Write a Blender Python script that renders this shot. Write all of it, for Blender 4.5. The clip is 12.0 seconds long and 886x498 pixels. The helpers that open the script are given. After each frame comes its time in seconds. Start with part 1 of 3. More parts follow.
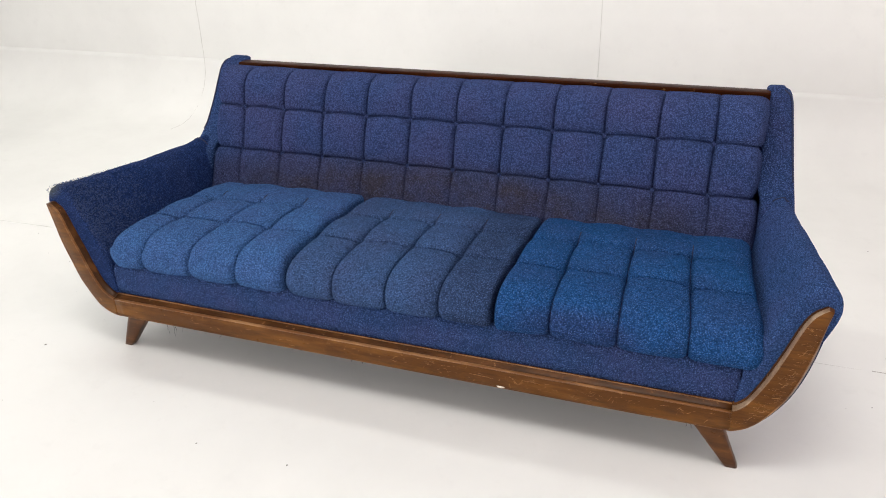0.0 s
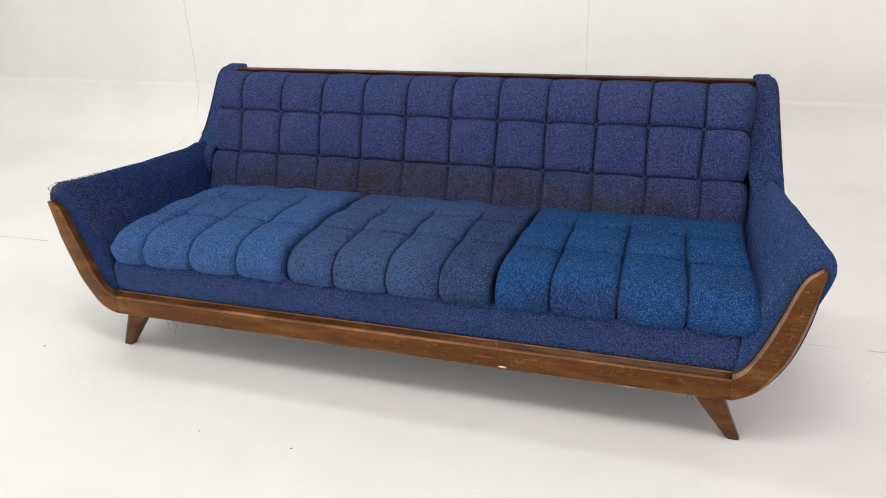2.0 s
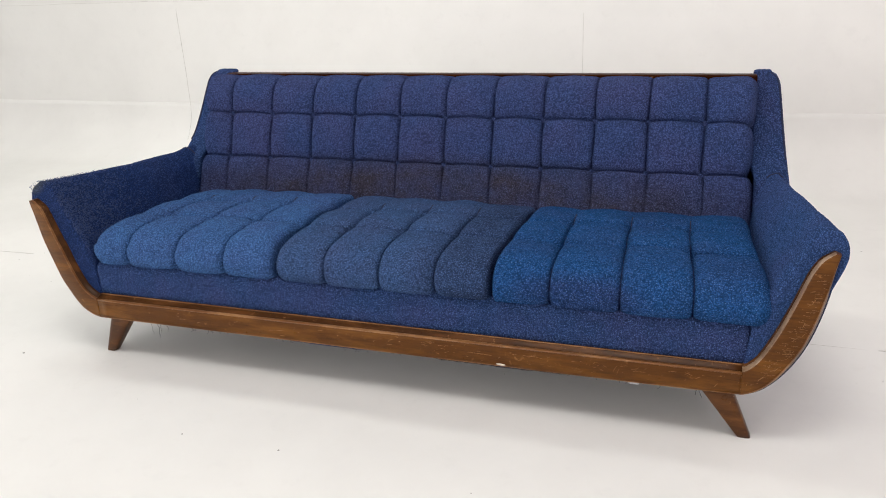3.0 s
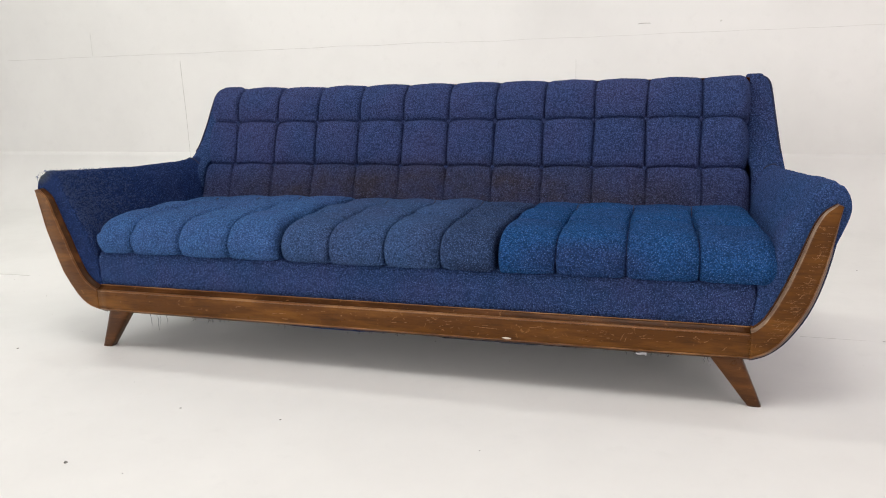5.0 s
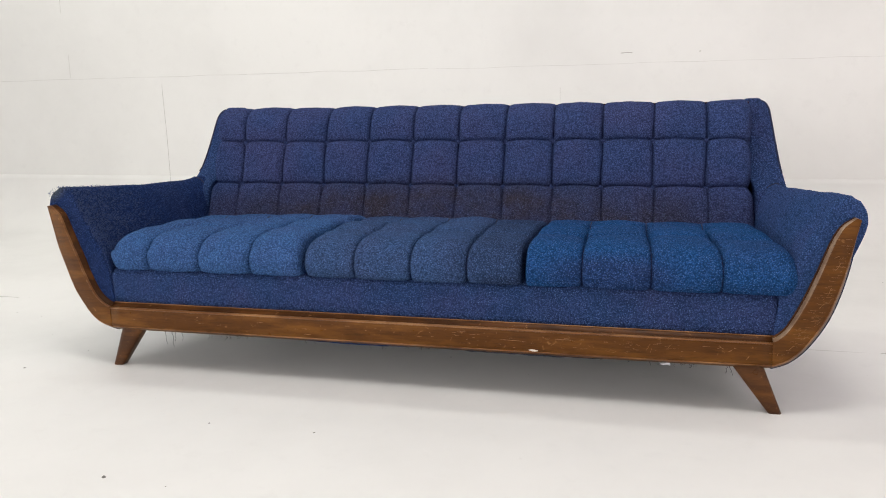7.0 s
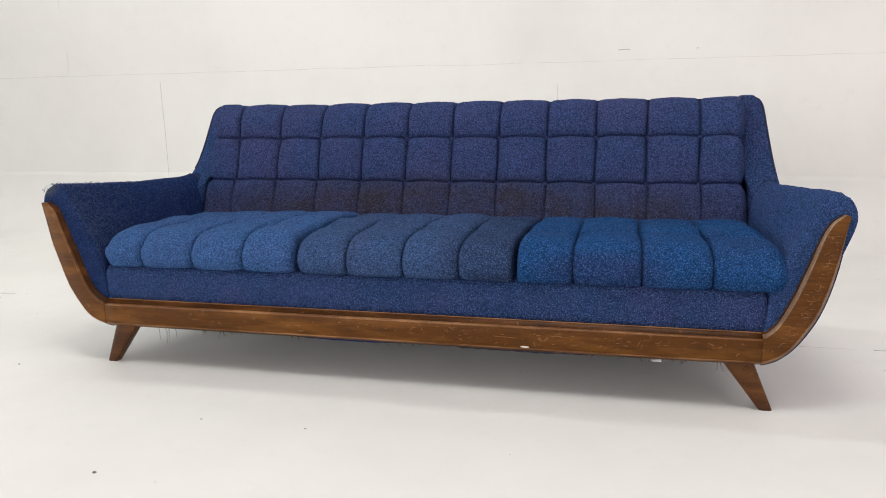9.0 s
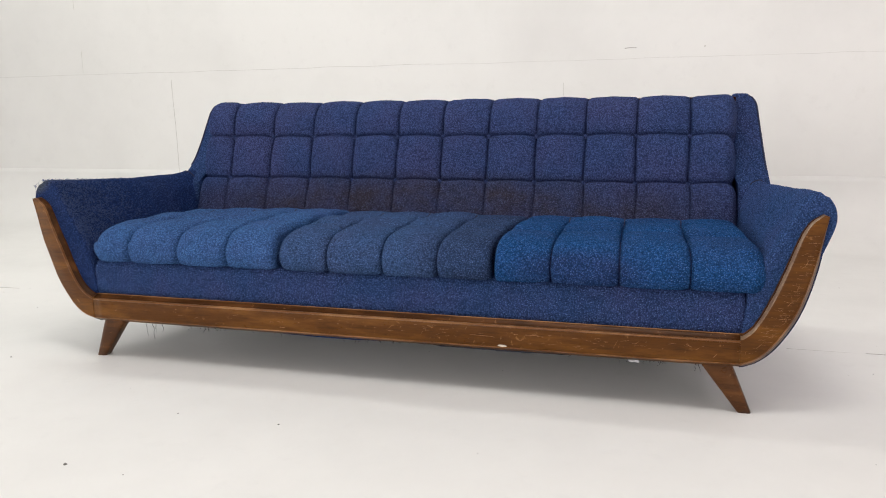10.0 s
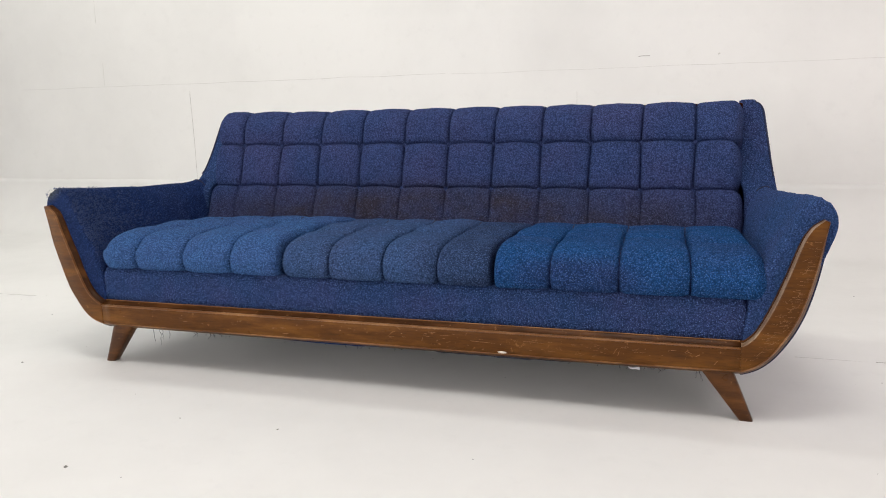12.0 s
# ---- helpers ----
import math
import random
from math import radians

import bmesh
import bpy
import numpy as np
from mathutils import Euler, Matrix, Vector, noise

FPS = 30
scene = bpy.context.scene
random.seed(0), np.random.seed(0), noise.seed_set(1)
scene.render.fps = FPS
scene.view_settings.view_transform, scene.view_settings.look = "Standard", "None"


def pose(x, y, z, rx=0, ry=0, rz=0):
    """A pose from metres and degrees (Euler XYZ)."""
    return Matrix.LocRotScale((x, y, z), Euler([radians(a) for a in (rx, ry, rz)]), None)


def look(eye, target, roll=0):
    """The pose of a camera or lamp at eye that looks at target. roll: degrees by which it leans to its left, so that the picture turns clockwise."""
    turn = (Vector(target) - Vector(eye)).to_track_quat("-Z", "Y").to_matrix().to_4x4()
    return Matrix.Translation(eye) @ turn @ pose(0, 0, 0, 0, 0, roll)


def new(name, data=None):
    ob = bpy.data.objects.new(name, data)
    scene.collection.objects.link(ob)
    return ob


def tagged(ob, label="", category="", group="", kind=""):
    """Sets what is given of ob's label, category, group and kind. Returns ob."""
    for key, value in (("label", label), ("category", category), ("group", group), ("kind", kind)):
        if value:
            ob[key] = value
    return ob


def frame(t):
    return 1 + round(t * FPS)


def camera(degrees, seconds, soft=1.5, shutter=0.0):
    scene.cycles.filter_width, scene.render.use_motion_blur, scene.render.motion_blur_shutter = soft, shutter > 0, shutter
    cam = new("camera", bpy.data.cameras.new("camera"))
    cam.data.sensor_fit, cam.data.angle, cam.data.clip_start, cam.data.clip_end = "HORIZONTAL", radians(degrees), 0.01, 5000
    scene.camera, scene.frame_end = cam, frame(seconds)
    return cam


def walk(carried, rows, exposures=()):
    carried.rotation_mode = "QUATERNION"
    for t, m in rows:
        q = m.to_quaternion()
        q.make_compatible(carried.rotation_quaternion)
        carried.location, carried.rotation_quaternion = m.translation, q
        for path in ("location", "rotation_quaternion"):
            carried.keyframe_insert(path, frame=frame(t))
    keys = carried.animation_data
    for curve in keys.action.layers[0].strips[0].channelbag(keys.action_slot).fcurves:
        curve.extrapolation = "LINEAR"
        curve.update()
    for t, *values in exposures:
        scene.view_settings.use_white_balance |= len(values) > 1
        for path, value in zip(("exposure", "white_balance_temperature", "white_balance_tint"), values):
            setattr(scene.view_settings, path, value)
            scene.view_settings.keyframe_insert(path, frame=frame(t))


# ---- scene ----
cam = camera(58.7, 12.0, soft=1.0)
PATH = [
    (0, (0.867, -1.783, 1.41), (0.223, -0.083, 0.575), -1.3),
    (0.5, (0.867, -1.788, 1.401), (0.229, -0.083, 0.571), -1.3),
    (1, (0.879, -1.812, 1.373), (0.247, -0.097, 0.562), -1.5),
    (1.5, (0.878, -1.855, 1.345), (0.248, -0.125, 0.564), -1.8),
    (2, (0.866, -1.885, 1.272), (0.238, -0.136, 0.533), -2.0),
    (2.5, (0.85, -1.865, 1.198), (0.222, -0.099, 0.501), -2.1),
    (3, (0.852, -1.853, 1.125), (0.226, -0.068, 0.477), -2.1),
    (5, (0.829, -1.965, 0.812), (0.218, -0.107, 0.398), -1.5),
    (5.5, (0.821, -1.979, 0.784), (0.224, -0.108, 0.407), -1.3),
    (6, (0.778, -2.006, 0.776), (0.209, -0.123, 0.417), -1.1),
    (6.5, (0.711, -2.04, 0.777), (0.176, -0.145, 0.43), -0.9),
    (7, (0.651, -2.065, 0.782), (0.149, -0.159, 0.44), -0.9),
    (8, (0.607, -2.076, 0.783), (0.132, -0.167, 0.440), -0.9),
    (9, (0.68, -2.062, 0.781), (0.173, -0.159, 0.432), -0.9),
    (9.5, (0.744, -2.045, 0.778), (0.209, -0.15, 0.426), -0.8),
    (10, (0.804, -2.024, 0.775), (0.234, -0.139, 0.425), -0.8),
    (10.5, (0.849, -2.012, 0.772), (0.25, -0.136, 0.426), -0.9),
    (11, (0.867, -2.008, 0.769), (0.25, -0.136, 0.431), -0.9),
    (11.5, (0.871, -2.008, 0.764), (0.243, -0.138, 0.436), -1.1),
    (12, (0.869, -2.011, 0.763), (0.239, -0.14, 0.441), -1.1),
]
walk(cam, [(t, look(eye, target, roll)) for t, eye, target, roll in PATH], exposures=((0, 0.12), (1.5, 0.07), (3, 0.0), (5, -0.06), (12, -0.09)))

# ---- light ----
world = bpy.data.worlds.new("world")
scene.world = world
world.use_nodes = True
world.node_tree.nodes["Background"].inputs[0].default_value = (0.9, 0.95, 1.0, 1)
world.node_tree.nodes["Background"].inputs[1].default_value = 0.05


def area(name, eye, target, sx, sy, watts, colour, spread=180):
    data = bpy.data.lights.new(name, "AREA")
    data.shape, data.size, data.size_y, data.energy, data.color = "RECTANGLE", sx, sy, watts, colour
    data.spread = radians(spread)
    ob = new(name, data)
    ob.matrix_world = look(eye, target)
    return ob


# Unseen area lamps added for front and side light; the walls have no openings
area("front_area_light", (-2.4, -8.1, 1.70), (0.0, 0.6, 0.6), 6.0, 3.0, 425, (1.0, 0.965, 0.942))
area("left_area_light", (-5.1, -1.4, 1.0), (0.0, 0.0, 0.2), 3.6, 1.8, 34, (1.0, 0.985, 0.955), 85)
area("right_area_light", (5.3, -4.2, 1.4), (1.4, 0.2, 0.3), 3.6, 2.2, 104, (1.0, 0.845, 0.85))
area("softbox_key", (0.4, -1.5, 4.6), (0.3, -0.2, 0.0), 1.7, 1.1, 78, (1.0, 1.0, 0.96))
area("softbox_fill", (3.3, -0.8, 4.6), (3.0, -0.1, 0.0), 3.0, 3.4, 90, (1.0, 0.875, 0.875))
# Unseen strip lamp added to brighten the left part of the back wall
area("wall_wash", (-3.0, 1.4, 4.6), (-3.0, 2.7, 1.3), 4.2, 0.6, 100, (1.0, 1.0, 0.93))


# ---- materials ----
def nodes_of(name):
    mat = bpy.data.materials.new(name)
    mat.use_nodes = True
    nt = mat.node_tree
    return mat, nt.nodes, nt.links, nt.nodes["Principled BSDF"]


def add(nodes, kind, **values):
    node = nodes.new(kind)
    for key, value in values.items():
        node.inputs[key].default_value = value
    return node


def ramp(nodes, links, source, stops):
    node = nodes.new("ShaderNodeValToRGB")
    node.color_ramp.elements[0].position, node.color_ramp.elements[0].color = stops[0][0], (*stops[0][1], 1)
    node.color_ramp.elements[1].position, node.color_ramp.elements[1].color = stops[-1][0], (*stops[-1][1], 1)
    for at, colour in stops[1:-1]:
        node.color_ramp.elements.new(at).color = (*colour, 1)
    links.new(source, node.inputs[0])
    return node.outputs[0]


def mix(nodes, links, a, b, factor, blend="MIX"):
    node = nodes.new("ShaderNodeMix")
    node.data_type, node.blend_type = "RGBA", blend
    for socket, value in ((node.inputs[0], factor), (node.inputs[6], a), (node.inputs[7], b)):
        if isinstance(value, bpy.types.NodeSocket):
            links.new(value, socket)
        elif isinstance(value, tuple):
            socket.default_value = (*value, 1)
        else:
            socket.default_value = value
    return node.outputs[2]


def grey(v):
    return (v, v, v)


def boucle(name, base, fade, fleck, soil=None, amount=1.0):
    """Nubby woven upholstery: base colour, larger faded patches, light flecks; soil: a worn brown band in object space."""
    mat, n, l, b = nodes_of(name)
    co = n.new("ShaderNodeTexCoord").outputs["Object"]
    large = add(n, "ShaderNodeTexNoise", Scale=5.0, Detail=3.0, Roughness=0.6)
    l.new(co, large.inputs["Vector"])
    colour = mix(n, l, base, fade, ramp(n, l, large.outputs[0], [(0.38, grey(0)), (0.66, grey(1))]))
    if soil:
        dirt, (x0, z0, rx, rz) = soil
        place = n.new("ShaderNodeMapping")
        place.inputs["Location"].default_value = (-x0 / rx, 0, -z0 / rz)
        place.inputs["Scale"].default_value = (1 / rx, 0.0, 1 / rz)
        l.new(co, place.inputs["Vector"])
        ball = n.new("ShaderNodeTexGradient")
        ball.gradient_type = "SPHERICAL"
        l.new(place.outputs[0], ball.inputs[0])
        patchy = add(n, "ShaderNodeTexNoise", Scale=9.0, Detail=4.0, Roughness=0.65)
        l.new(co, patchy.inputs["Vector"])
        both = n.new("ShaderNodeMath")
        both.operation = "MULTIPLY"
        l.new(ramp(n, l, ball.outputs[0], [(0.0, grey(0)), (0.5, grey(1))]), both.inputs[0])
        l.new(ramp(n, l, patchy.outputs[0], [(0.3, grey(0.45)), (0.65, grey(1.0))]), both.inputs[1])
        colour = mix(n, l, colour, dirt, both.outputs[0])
    wobble = add(n, "ShaderNodeTexNoise", Scale=130.0, Detail=2.0)
    l.new(co, wobble.inputs["Vector"])
    bent = n.new("ShaderNodeVectorMath")
    bent.operation = "MULTIPLY_ADD"
    bent.inputs[1].default_value = (0.005, 0.005, 0.005)
    l.new(wobble.outputs["Color"], bent.inputs[0])
    l.new(co, bent.inputs[2])
    nub = add(n, "ShaderNodeTexVoronoi", Scale=255.0, Randomness=0.9)
    l.new(bent.outputs[0], nub.inputs["Vector"])
    fine = add(n, "ShaderNodeTexNoise", Scale=420.0, Detail=2.0)
    l.new(co, fine.inputs["Vector"])
    mottle = add(n, "ShaderNodeTexNoise", Scale=48.0, Detail=4.0, Roughness=0.7)
    l.new(co, mottle.inputs["Vector"])
    spots = n.new("ShaderNodeSeparateColor")
    l.new(nub.outputs["Color"], spots.inputs[0])
    colour = mix(n, l, colour, ramp(n, l, mottle.outputs[0], [(0.30, grey(0.86)), (0.70, grey(1.10))]), 1.0, "MULTIPLY")
    # Gaps between nubs darkened, so some of the weave's shade is in the colour
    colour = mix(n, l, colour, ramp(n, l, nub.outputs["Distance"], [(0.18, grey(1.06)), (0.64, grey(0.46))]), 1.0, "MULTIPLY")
    colour = mix(n, l, colour, ramp(n, l, spots.outputs[1], [(0.05, grey(0.76)), (0.60, grey(1.11))]), 1.0, "MULTIPLY")
    light = n.new("ShaderNodeMath")
    light.operation = "MULTIPLY"
    l.new(ramp(n, l, spots.outputs[0], [(0.30, grey(0.06 * amount)), (0.95, grey(0.85 * amount))]), light.inputs[0])
    l.new(ramp(n, l, nub.outputs["Distance"], [(0.14, grey(1)), (0.36, grey(0))]), light.inputs[1])
    colour = mix(n, l, colour, fleck, light.outputs[0])
    l.new(colour, b.inputs["Base Color"])
    b.inputs["Roughness"].default_value = 0.95
    b.inputs["Specular IOR Level"].default_value = 0.03
    relief = n.new("ShaderNodeMath")
    relief.operation = "SUBTRACT"
    l.new(fine.outputs[0], relief.inputs[0])
    l.new(nub.outputs["Distance"], relief.inputs[1])
    bump = add(n, "ShaderNodeBump", Strength=1.0, Distance=0.006)
    l.new(relief.outputs[0], bump.inputs["Height"])
    l.new(bump.outputs[0], b.inputs["Normal"])
    return mat


def varnished_wood(name, dark, mid, worn, shine=0.32):
    """Old stained walnut: grain along x, scuffs and pale scratches, satin varnish."""
    mat, n, l, b = nodes_of(name)
    co = n.new("ShaderNodeTexCoord").outputs["Object"]
    stretch = n.new("ShaderNodeMapping")
    stretch.inputs["Scale"].default_value = (3.0, 40.0, 40.0)
    l.new(co, stretch.inputs["Vector"])
    grain = add(n, "ShaderNodeTexNoise", Scale=3.0, Detail=8.0, Roughness=0.65, Distortion=0.4)
    l.new(stretch.outputs[0], grain.inputs["Vector"])
    colour = ramp(n, l, grain.outputs[0], [(0.25, dark), (0.5, mid), (0.8, dark)])
    drawn = n.new("ShaderNodeMapping")
    drawn.inputs["Scale"].default_value = (0.9, 5.0, 5.0)
    l.new(co, drawn.inputs["Vector"])
    cloud = add(n, "ShaderNodeTexNoise", Scale=5.0, Detail=6.0, Roughness=0.62)
    l.new(drawn.outputs[0], cloud.inputs["Vector"])
    colour = mix(n, l, colour, worn, ramp(n, l, cloud.outputs[0], [(0.46, grey(0)), (0.66, grey(0.85))]))
    scuff = add(n, "ShaderNodeTexNoise", Scale=34.0, Detail=9.0, Roughness=0.75, Distortion=1.5)
    l.new(co, scuff.inputs["Vector"])
    marks = ramp(n, l, scuff.outputs[0], [(0.61, grey(0)), (0.69, grey(0.6))])
    colour = mix(n, l, colour, (0.42, 0.22, 0.09), marks)
    stroke = n.new("ShaderNodeMapping")
    stroke.inputs["Scale"].default_value = (9.0, 60.0, 110.0)
    stroke.inputs["Rotation"].default_value = (0.0, 0.25, 0.0)
    l.new(co, stroke.inputs["Vector"])
    lines = add(n, "ShaderNodeTexNoise", Scale=2.2, Detail=3.0, Roughness=0.8)
    l.new(stroke.outputs[0], lines.inputs["Vector"])
    colour = mix(n, l, colour, (0.012, 0.004, 0.001), ramp(n, l, lines.outputs[0], [(0.60, grey(0)), (0.72, grey(0.35))]))
    colour = mix(n, l, colour, (0.30, 0.13, 0.04), ramp(n, l, lines.outputs[0], [(0.20, grey(0.7)), (0.27, grey(0))]))
    l.new(colour, b.inputs["Base Color"])
    l.new(ramp(n, l, scuff.outputs[0], [(0.3, grey(0.24)), (0.7, grey(0.46))]), b.inputs["Roughness"])
    b.inputs["Specular IOR Level"].default_value = shine
    bump = add(n, "ShaderNodeBump", Strength=0.25, Distance=0.001)
    l.new(scuff.outputs[0], bump.inputs["Height"])
    l.new(bump.outputs[0], b.inputs["Normal"])
    return mat


def painted(name, base, dirty, rough, scale=1.0, relief=0.15):
    """White studio paint with faint roller marks and grubby patches."""
    mat, n, l, b = nodes_of(name)
    co = n.new("ShaderNodeTexCoord").outputs["Object"]
    big = add(n, "ShaderNodeTexNoise", Scale=1.3 * scale, Detail=5.0, Roughness=0.62)
    l.new(co, big.inputs["Vector"])
    colour = mix(n, l, base, dirty, ramp(n, l, big.outputs[0], [(0.42, grey(0)), (0.75, grey(0.8))]))
    small = add(n, "ShaderNodeTexNoise", Scale=14.0 * scale, Detail=8.0, Roughness=0.7)
    l.new(co, small.inputs["Vector"])
    colour = mix(n, l, colour, dirty, ramp(n, l, small.outputs[0], [(0.56, grey(0)), (0.78, grey(0.6))]))
    l.new(colour, b.inputs["Base Color"])
    l.new(ramp(n, l, big.outputs[0], [(0.3, grey(rough)), (0.7, grey(min(1.0, rough + 0.18)))]), b.inputs["Roughness"])
    bump = add(n, "ShaderNodeBump", Strength=relief, Distance=0.004)
    l.new(small.outputs[0], bump.inputs["Height"])
    l.new(bump.outputs[0], b.inputs["Normal"])
    return mat


def plain(name, colour, rough=0.7):
    mat, n, l, b = nodes_of(name)
    co = n.new("ShaderNodeTexCoord").outputs["Object"]
    t = add(n, "ShaderNodeTexNoise", Scale=60.0, Detail=3.0)
    l.new(co, t.inputs["Vector"])
    l.new(mix(n, l, colour, tuple(c * 0.6 for c in colour), t.outputs[0]), b.inputs["Base Color"])
    b.inputs["Roughness"].default_value = rough
    return mat


BLUE, DUSK, FLECK = (0.048, 0.096, 0.262), (0.066, 0.094, 0.255), (0.19, 0.31, 0.62)
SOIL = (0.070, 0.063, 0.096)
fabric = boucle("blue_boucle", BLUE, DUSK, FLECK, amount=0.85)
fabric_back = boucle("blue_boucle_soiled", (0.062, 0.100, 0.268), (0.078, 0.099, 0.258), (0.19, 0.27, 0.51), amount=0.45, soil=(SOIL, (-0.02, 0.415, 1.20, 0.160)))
# Both arms share one boucle: left darkened for shade, right lightened for light
fabric_arm_shaded = boucle("blue_boucle_arm_shaded", (0.027, 0.058, 0.196), (0.036, 0.066, 0.204), FLECK, amount=0.4, soil=((0.13, 0.15, 0.17), (-1.175, 0.565, 0.075, 0.045)))
fabric_arm_lit = boucle("blue_boucle_arm_lit", (0.053, 0.114, 0.305), (0.066, 0.112, 0.300), FLECK, amount=0.5)
fabric_left = boucle("blue_boucle_seat_left", (0.074, 0.184, 0.460), (0.082, 0.164, 0.420), FLECK, amount=0.8)
fabric_middle = boucle("blue_boucle_seat_middle", (0.069, 0.142, 0.330), (0.079, 0.131, 0.300), FLECK, amount=0.8, soil=((0.048, 0.080, 0.185), (0.26, 0.38, 0.16, 0.12)))
fabric_right = boucle("blue_boucle_seat_right", (0.026, 0.118, 0.350), (0.034, 0.104, 0.305), FLECK, amount=0.8, soil=((0.040, 0.078, 0.230), (0.56, 0.350, 0.20, 0.070)))
wood = varnished_wood("stained_walnut", (0.034, 0.0102, 0.0012), (0.088, 0.0305, 0.0038), (0.170, 0.0660, 0.0100), 0.18)
wood_dark = varnished_wood("dark_walnut", (0.010, 0.0025, 0.001), (0.024, 0.006, 0.002), (0.05, 0.014, 0.004), 0.02)
wood_worn = varnished_wood("worn_walnut", (0.075, 0.027, 0.007), (0.17, 0.07, 0.02), (0.36, 0.19, 0.08))
wood_scuffed = varnished_wood("dark_leg_walnut", (0.028, 0.009, 0.002), (0.060, 0.020, 0.004), (0.14, 0.054, 0.012), 0.25)
wood_edge = varnished_wood("worn_edge_walnut", (0.085, 0.029, 0.006), (0.16, 0.062, 0.015), (0.42, 0.22, 0.095), 0.2)
# Darker copy of the walnut; the hollow moulding's shade is in its colour
wood_hollow = varnished_wood("shaded_walnut", (0.018, 0.006, 0.002), (0.045, 0.016, 0.004), (0.12, 0.045, 0.012), 0.12)
# Worn bevel wood with its grey glossy highlight put into the colour
wood_bare_sheen = varnished_wood("bare_sheen_walnut", (0.09, 0.05, 0.026), (0.19, 0.115, 0.065), (0.40, 0.29, 0.20), 0.5)
# Welt blue, also on the added cords that draw the seat creases' shade
welt = plain("dark_blue_welt_and_crease", (0.020, 0.027, 0.075), 0.9)
dust_cloth = plain("dark_dust_cloth", (0.03, 0.033, 0.05), 0.95)
thread_dark = plain("frayed_thread", (0.02, 0.022, 0.04), 0.9)
thread_pale = plain("pale_fibre", (0.065, 0.105, 0.25), 0.9)
chip = plain("bare_chip", (0.75, 0.68, 0.58), 0.6)
paint_white = painted("white_studio_paint", (0.735, 0.731, 0.718), (0.665, 0.660, 0.648), 0.50, 0.9, 0.07)
paint_room = painted("pale_room_paint", (0.52, 0.515, 0.505), (0.46, 0.455, 0.445), 0.8, 0.6, 0.1)
# Dark paint that soaks up bounced light, for the unseen side wall
paint_absorb = painted("light_absorbing_paint", (0.16, 0.16, 0.16), (0.12, 0.12, 0.12), 0.85, 0.6, 0.1)
# Joint grey; the joints' thin shadow line is part of this colour
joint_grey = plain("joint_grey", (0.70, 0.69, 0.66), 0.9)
joint_dark = plain("crack_dark", (0.45, 0.43, 0.40), 0.9)


# ---- mesh helpers ----
def part(name, bm, material, parent=None, label=""):
    mesh = bpy.data.meshes.new(name)
    bm.normal_update()
    bm.to_mesh(mesh)
    bm.free()
    mesh.materials.append(material)
    ob = new(name, mesh)
    if parent:
        ob.parent = parent
    if label:
        tagged(ob, label)
    return ob


def loft(rings, closed=True, caps=True, smooth=True, bm=None, flat=0):
    """Skin a list of rings, each the same number of points."""
    own, bm = bm is None, bm or bmesh.new()
    rows = [[bm.verts.new(p) for p in ring] for ring in rings]
    count = len(rings[0])
    for a, b in zip(rows, rows[1:]):
        for i in range(count if closed else count - 1):
            j = (i + 1) % count
            bm.faces.new((a[i], a[j], b[j], b[i])).smooth = smooth and i < count - flat
    if caps and closed:
        bm.faces.new(list(reversed(rows[0])))
        bm.faces.new(rows[-1])
    if own:
        bmesh.ops.recalc_face_normals(bm, faces=bm.faces)
    return bm


def spline(points, count):
    """Catmull-Rom through points, resampled evenly by length."""
    pts = [np.array(p, float) for p in points]
    pts = [2 * pts[0] - pts[1], *pts, 2 * pts[-1] - pts[-2]]
    dense = []
    for a, b, c, d in zip(pts, pts[1:], pts[2:], pts[3:]):
        for t in np.linspace(0, 1, 24, endpoint=False):
            dense.append(0.5 * (2 * b + (c - a) * t + (2 * a - 5 * b + 4 * c - d) * t**2 + (3 * b - a - 3 * c + d) * t**3))
    dense = np.array([*dense, pts[-2]])
    run = np.r_[0, np.cumsum(np.linalg.norm(np.diff(dense, axis=0), axis=1))]
    want = np.linspace(0, run[-1], count)
    return np.stack([np.interp(want, run, dense[:, k]) for k in range(dense.shape[1])], 1)


def tube(points, radius, sides=6, bm=None):
    """A round cord along points."""
    pts = [Vector(p) for p in points]
    rings = []
    for i, p in enumerate(pts):
        way = (pts[min(i + 1, len(pts) - 1)] - pts[max(i - 1, 0)]).normalized()
        side = way.cross(Vector((0.31, 0.2, 0.93))).normalized()
        up = side.cross(way)
        r = radius[i] if isinstance(radius, (list, tuple)) else radius
        rings.append([p + r * (math.cos(a) * side + math.sin(a) * up) for a in (2 * math.pi * k / sides for k in range(sides))])
    return loft(rings, bm=bm)


def box(x0, x1, y0, y1, z0, z1, bevel=0.0, segments=2):
    bm = bmesh.new()
    bmesh.ops.create_cube(bm, size=1.0)
    for v in bm.verts:
        v.co = Vector((x0 + (v.co.x + 0.5) * (x1 - x0), y0 + (v.co.y + 0.5) * (y1 - y0), z0 + (v.co.z + 0.5) * (z1 - z0)))
    if bevel:
        bmesh.ops.bevel(bm, geom=bm.edges[:], offset=bevel, segments=segments, profile=0.5, affect="EDGES")
        for f in bm.faces:
            f.smooth = True
    return bm


# ---- the studio ----
WALL_Y, COVE, LEFT_X, RIGHT_X, FRONT_Y, TOP = 2.76, 0.38, -5.3, 5.5, -8.5, 4.8


